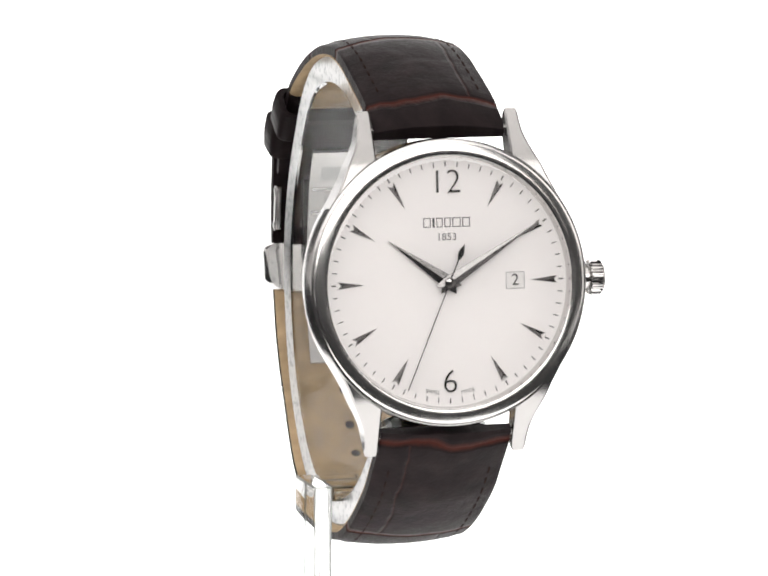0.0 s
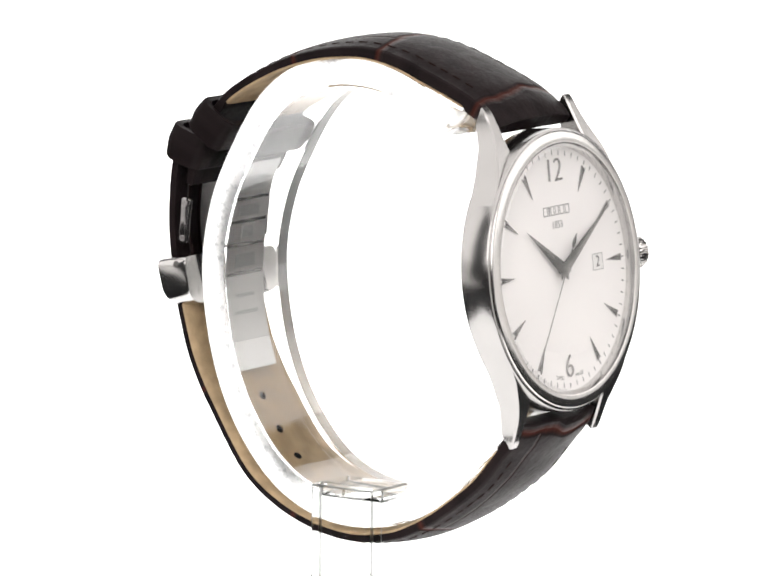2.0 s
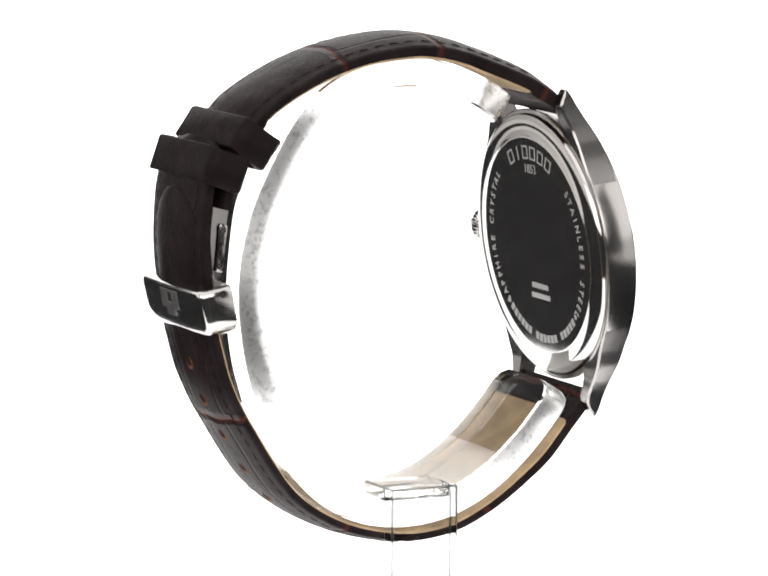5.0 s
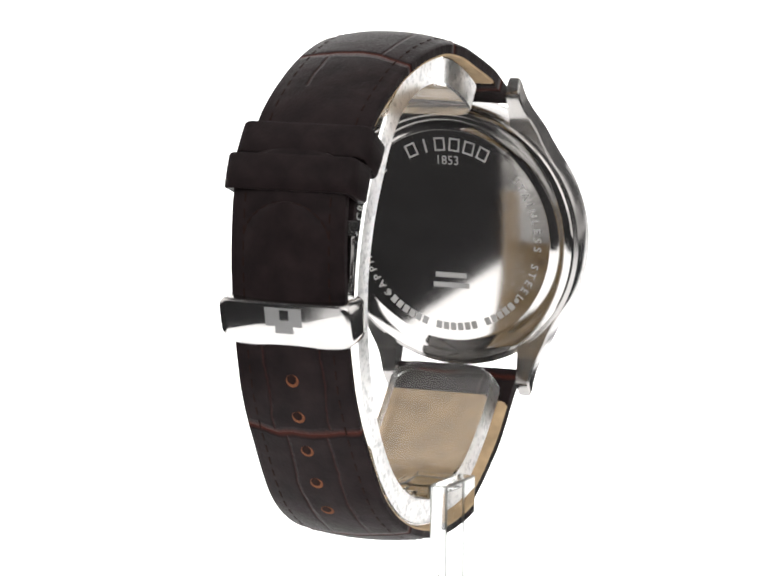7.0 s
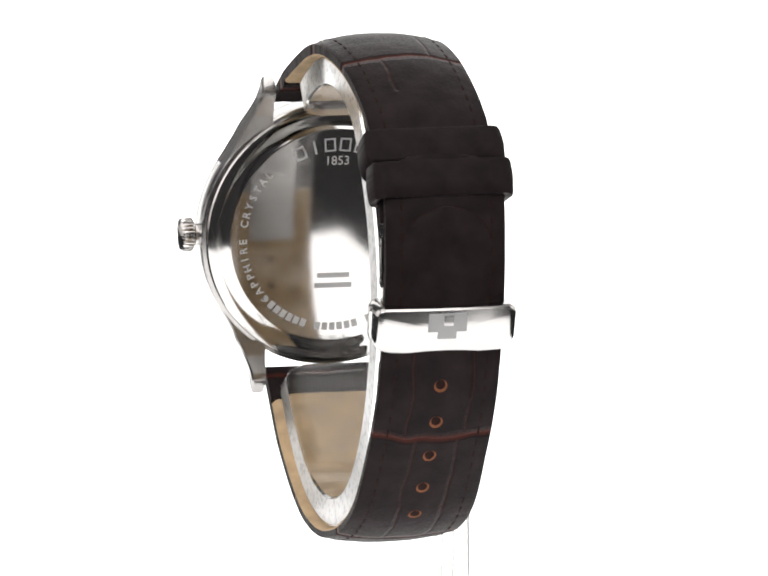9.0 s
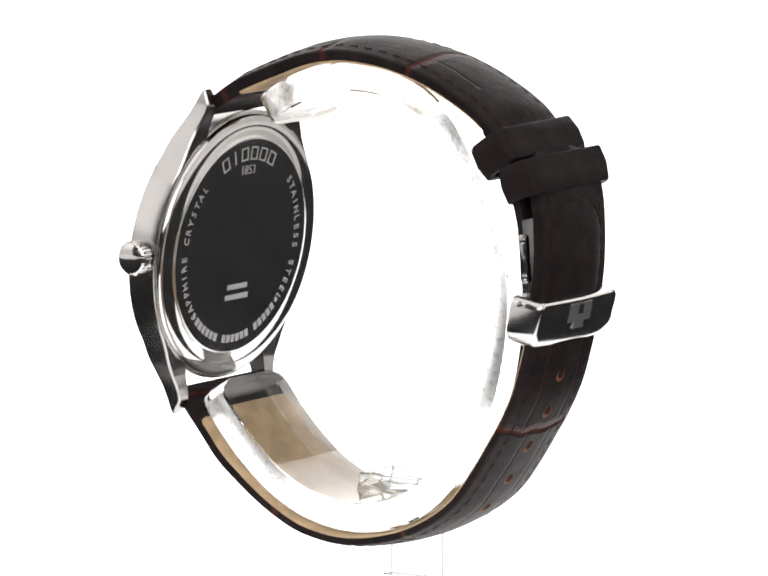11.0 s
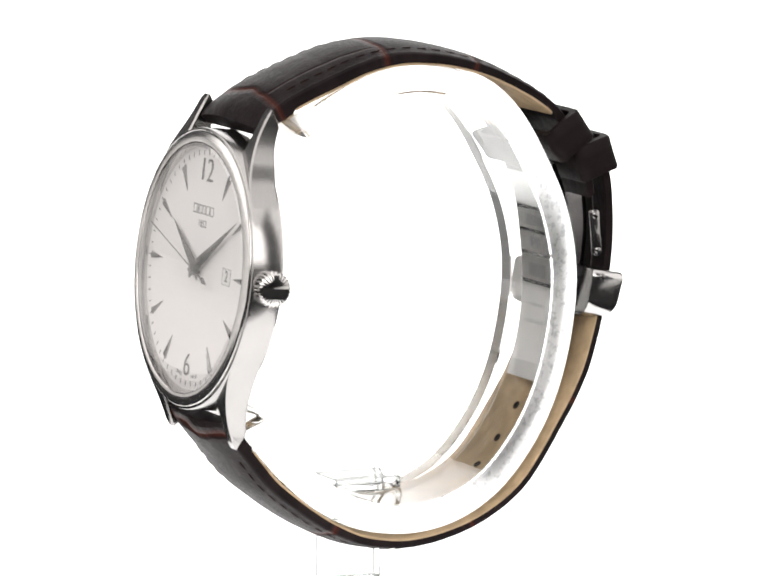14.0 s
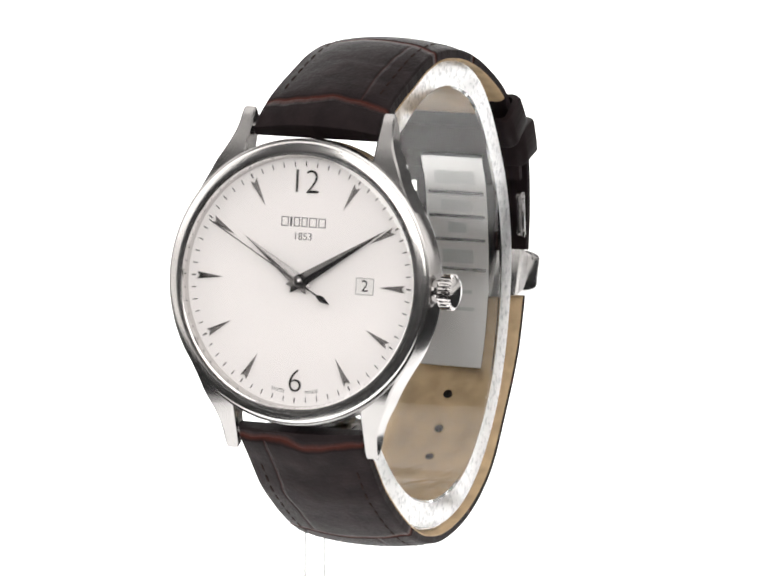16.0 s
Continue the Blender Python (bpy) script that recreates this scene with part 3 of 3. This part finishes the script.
def tube_loop(center, along_dir, inner_w, inner_t, wall, length, name, mat, parent, label):
    """A rectangular leather loop round the strap; along_dir is the strap's way in y-z."""
    ty, tz = along_dir
    ny, nz = -tz, ty
    bm = bmesh.new()
    uv = bm.loops.layers.uv.new("strap")

    w, t, L = inner_w / 2, inner_t / 2, length / 2

    def ring(w, t, s, r):
        pts = []
        for cx, cy, a0 in ((w - r, t - r, 0), (-w + r, t - r, 90), (-w + r, -t + r, 180), (w - r, -t + r, 270)):
            for k in range(5):
                a = radians(a0 + 22.5 * k)
                x, o = cx + r * math.cos(a), cy + r * math.sin(a)
                o += 0.10 * math.sin(0.5 * x + 1.3 * s) + 0.22 * (1 - (x / (w + 0.1)) ** 2) * (1 if o > 0 else 0)
                ds = s + 0.22 * math.sin(0.45 * x + 0.8 * o)
                pts.append((x, center[0] + ty * ds + ny * o, center[1] + tz * ds + nz * o))
        return pts

    secs = [ring(w, t, -L, 0.9), ring(w + wall - 0.2, t + wall - 0.2, -L, 1.4), ring(w + wall, t + wall, -L + 0.3, 1.6),
            ring(w + wall + 0.1, t + wall + 0.12, 0, 1.6), ring(w + wall, t + wall, L - 0.3, 1.6), ring(w + wall - 0.2, t + wall - 0.2, L, 1.4), ring(w, t, L, 0.9)]
    loft(secs, False, bm, True)
    for f in bm.faces:
        for loop in f.loops:
            c = loop.vert.co
            loop[uv].uv = ((c.y - center[0]) * ty + (c.z - center[1]) * tz, c.x)
    return part(name, bm, mat, parent, label)


tube_loop((25.85, 23.5), (0.577, -0.817), 18.8, 4.6, 1.1, 5.2, "strap_keeper", KEEPER_LEATHER, watch, "dark brown leather keeper loop")
tube_loop((30.4, 19.9), (0.33, -0.944), 18.8, 4.3, 1.1, 5.4, "strap_keeper", KEEPER_LEATHER, watch, "dark brown leather keeper loop")


# ---- folding clasp ----
def make_clasp():
    clasp = tagged(new("folding_clasp"), "polished steel folding clasp")
    clasp.parent = watch
    clasp.matrix_basis = at_mm(0, 0, -0.6)

    def plate(path, half, thick, name, label="", face=SATIN):
        bm = ribbon(path, -1, lambda s, total: half * 2, lambda s, total, w: [(-w / 2, -thick / 2), (-w / 2 + 0.2, thick / 2), (w / 2 - 0.2, thick / 2), (w / 2, -thick / 2)], 0.8)
        # side faces get a darker steel, painting in the dark room they would mirror
        for f in bm.faces:
            f.material_index = 1 if abs(f.normal.x) > 0.6 else 0
        return part(name, bm, (face, DARK_STEEL), clasp, label)

    blade = plate([(26.0, -15.0), (27.6, -9.5), (28.5, -4.0), (28.75, 1.0), (28.4, 7.0), (27.4, 14.5), (25.6, 19.3)], 5.1, 0.8, "inner_blade", "curved steel inner blade with stamped slots")
    plate([(30.2, 1.0), (30.9, 5.5), (31.2, 10.0), (30.8, 15.0)], 5.0, 0.7, "outer_blade", "", BRUSHED)
    # stamped marks on the blade, facing inward
    for z, w, h, deep, mat in ((15.8, 3.4, 1.2, 0.06, STAMP), (12.9, 4.6, 0.28, 0.16, BRUSHED), (10.9, 2.6, 0.9, 0.1, STAMP), (9.0, 4.6, 0.28, 0.16, BRUSHED), (7.2, 1.5, 0.9, 0.1, STAMP),
                               (5.2, 4.6, 0.28, 0.16, BRUSHED), (2.6, 2.6, 1.1, 0.1, STAMP), (0.4, 4.6, 0.28, 0.16, BRUSHED), (-3.2, 2.4, 0.3, 0.05, STAMP), (-6.0, 3.0, 0.3, 0.05, STAMP)):
        q, tan, d = smooth_path([(26.0, -15.0), (27.6, -9.5), (28.5, -4.0), (28.75, 1.0), (28.4, 7.0), (27.4, 14.5), (25.6, 19.3)], 0.3)
        i = int(np.argmin(abs(q[:, 1] - z)))
        a = math.degrees(math.atan2(tan[i][0], tan[i][1]))
        part("stamped_mark", block(-w, w, -h, h, -deep, deep), mat, blade, "", at_mm(0, q[i][0] - 0.43, q[i][1], 90, 0, 0) @ pose(0, 0, 0, -a, 0, 0))
    # buckle cover: a rounded plate, bowed along its lower edge, with a deep wall behind it
    def outline(inset):
        pts = []
        for cx, cy, r, a0 in ((9.3, 1.75, 1.3, 0), (-9.3, 1.75, 1.3, 90), (-8.2, -1.75, 2.4, 180), (8.2, -1.75, 2.4, 270)):
            for j in range(9):
                q = radians(a0 + 90 / 8 * j)
                x, y = cx + max(0.05, r - inset) * math.cos(q), cy + max(0.05, r - inset) * math.sin(q)
                pts.append((x, y))
            if a0 in (0, 180):
                for j in range(1, 16):
                    k = (cx - j / 8 * cx, cy + (max(0.05, r - inset) if a0 == 0 else -max(0.05, r - inset)))
                    pts.append(k)
        return [(x, y - (0.85 * (1 - (x / 10.6) ** 2) if y < -2.0 else 0.0)) for x, y in pts]

    def crowned(x, y, lift):
        return lift + 0.4 * (1 - (x / 10.7) ** 2) - 0.07 * max(0.0, 0.2 - y) ** 2

    secs = [[(x, y, o) for x, y in outline(inset)] for inset, o in ((0.9, -3.2), (0.15, -3.3), (0.0, -2.9))]
    secs += [[(x, y, crowned(x, y, lift)) for x, y in outline(inset)] for inset, lift in ((0.0, 1.5), (0.12, 1.85), (0.4, 2.05))]
    rim = outline(0.4)
    for k in (0.9, 0.75, 0.55, 0.35, 0.15):
        secs.append([(x * (0.25 + 0.75 * k), y * k, crowned(x * (0.25 + 0.75 * k), y * k, 2.05)) for x, y in rim])
    cover = part("buckle_cover", loft(secs), COVER, clasp, "polished steel buckle cover", at_mm(0, 32.7, 0.2, 0, 0, 0) @ Matrix(((1, 0, 0, 0), (0, 0.18, 0.984, 0), (0, 0.984, -0.18, 0), (0, 0, 0, 1))))
    bm = bmesh.new()
    block(-2.9, -0.9, -0.6, 2.2, 2.2, 2.50, 0, bm)
    block(0.6, 2.9, -0.6, 2.2, 2.2, 2.50, 0, bm)
    block(-0.9, 0.6, 1.9, 2.2, 2.2, 2.50, 0, bm)
    block(-0.9, 0.6, -0.6, 0.3, 2.2, 2.50, 0, bm)
    block(-1.4, 1.4, -1.7, -0.6, 2.1, 2.44, 0, bm)
    part("maker_emblem", bm, EMBLEM, cover, "frosted square emblem")
    for sx in (1, -1):
        link = part("side_link", prism([(-0.75, -3.2), (-0.4, -3.6), (0.4, -3.6), (0.75, -3.2), (0.65, 0), (0.75, 3.2), (0.4, 3.6), (-0.4, 3.6), (-0.75, 3.2), (-0.65, 0)], -0.45, 0.45, None, 0.12), DARK_STEEL, clasp, "",
                    at_mm(sx * 8.7, 31.0, 9.0) @ Matrix(((0, 0, 1, 0), (1, 0, 0, 0), (0, 1, 0, 0), (0, 0, 0, 1))) @ pose(0, 0, 0, 0, 0, 5))
        for y in (2.7, -2.7):
            part("rivet", lathe([(0, -0.6), (0.5, -0.6), (0.5, 0.5), (0.35, 0.6), (0, 0.6)], 16), DARK_STEEL, link, "", at_mm(0, y, 0))
        part("rivet", lathe([(0, -0.3), (0.55, -0.3), (0.55, 0.25), (0.4, 0.35), (0, 0.35)], 16), DARK_STEEL, cover, "", at_mm(sx * 10.3, 1.9, -1.7, 0, 90, 0))
    return clasp


make_clasp()

# ---- the clear stand ----
stand = tagged(new("watch_stand"), "clear acrylic C-shaped watch stand on a round base", "watch stand")
RING = [(-17.00, 26.33), (-12.00, 29.59), (-6.00, 32.15), (0.00, 33.10), (6.00, 32.55), (12.00, 30.31), (16.60, 26.20), (20.60, 19.80), (24.10, 12.20), (25.90, 3.40), (25.40, -5.60), (23.20, -14.58), (19.50, -22.05), (14.00, -28.51), (7.50, -32.26), (-0.00, -33.50), (-7.64, -32.32), (-14.03, -29.21), (-19.85, -24.30), (-24.33, -19.13), (-26.22, -16.30)]


def ring_section(s, total, w):
    h, t = w / 2, 2.2
    end = min(s, total - s)
    if end < 3:
        h -= 3 - math.sqrt(max(0, 9 - (3 - end) ** 2))
    return [(-h, -t + 0.3), (-h + 0.3, -t), (h - 0.3, -t), (h, -t + 0.3), (h, t - 0.3), (h - 0.3, t), (-h + 0.3, t), (-h, t - 0.3)]


ring_bm = ribbon(RING, 1, lambda s, total: 17.0, ring_section, 0.9)
for f in ring_bm.faces:
    f.material_index = 1 if abs(f.normal.x) > 0.9 else 0
part("ring", ring_bm, (ACRYLIC, FROSTED), stand, "clear acrylic C-shaped band", None, 40)


def edged(bm, bevel, segments=2):
    """Bevels every sharp edge; the bevels take the second material, whose grey tint paints the refraction outline."""
    bmesh.ops.recalc_face_normals(bm, faces=bm.faces)
    sharp = [e for e in bm.edges if len(e.link_faces) == 2 and e.calc_face_angle(0) > radians(40)]
    done = bmesh.ops.bevel(bm, geom=sharp, offset=bevel, segments=segments, affect="EDGES", profile=0.5)
    finish(bm)
    for f in done["faces"]:
        f.material_index = 1
    return bm


part("post", edged(block(-13.05, -10.25, -6.5, 4.6, -45.97, -28.9), 0.3), (FOOT, EDGE_OUTLINE), stand)
part("bridge", edged(block(-10.23, -3.35, -6.4, 4.5, -31.2, -29.0), 0.3), (FOOT, EDGE_OUTLINE), stand)
part("base", edged(lathe([(0, -50.9), (21, -50.9), (21, -46.0), (0, -46.0)], 96), 0.45), (FOOT, EDGE_OUTLINE), stand, "round clear acrylic base")


def motions():
    turn = lambda t: 16.44 + 19.964 * t
    # the turntable runs slightly untrue and lifts by 0.4 mm once a turn
    rows = [(t / 2, at_mm(0, 0, 0.42 * math.sin(radians(turn(t / 2) - 13.6)), 0, 0, turn(t / 2)) @ at_mm(0.5, 0, 0)) for t in range(33)]
    walk(watch, rows)
    walk(stand, rows)
    ticks = []
    for k in range(18):
        a = 203.3 + 6.0 * k
        t0, t1 = max(0.0, k - 1 + TICK + 0.1), k + TICK
        if t0 <= 16.0:
            ticks.append((t0, DIAL_AT @ pose(0, 0, 0, 0, 0, -a)))
            if t0 < t1 <= 16.0:
                ticks.append((t1, DIAL_AT @ pose(0, 0, 0, 0, 0, -a)))
    if ticks[-1][0] < 16.0:
        ticks.append((16.0, ticks[-1][1]))
    walk(second_hand, ticks)


TICK = 0.6
motions()
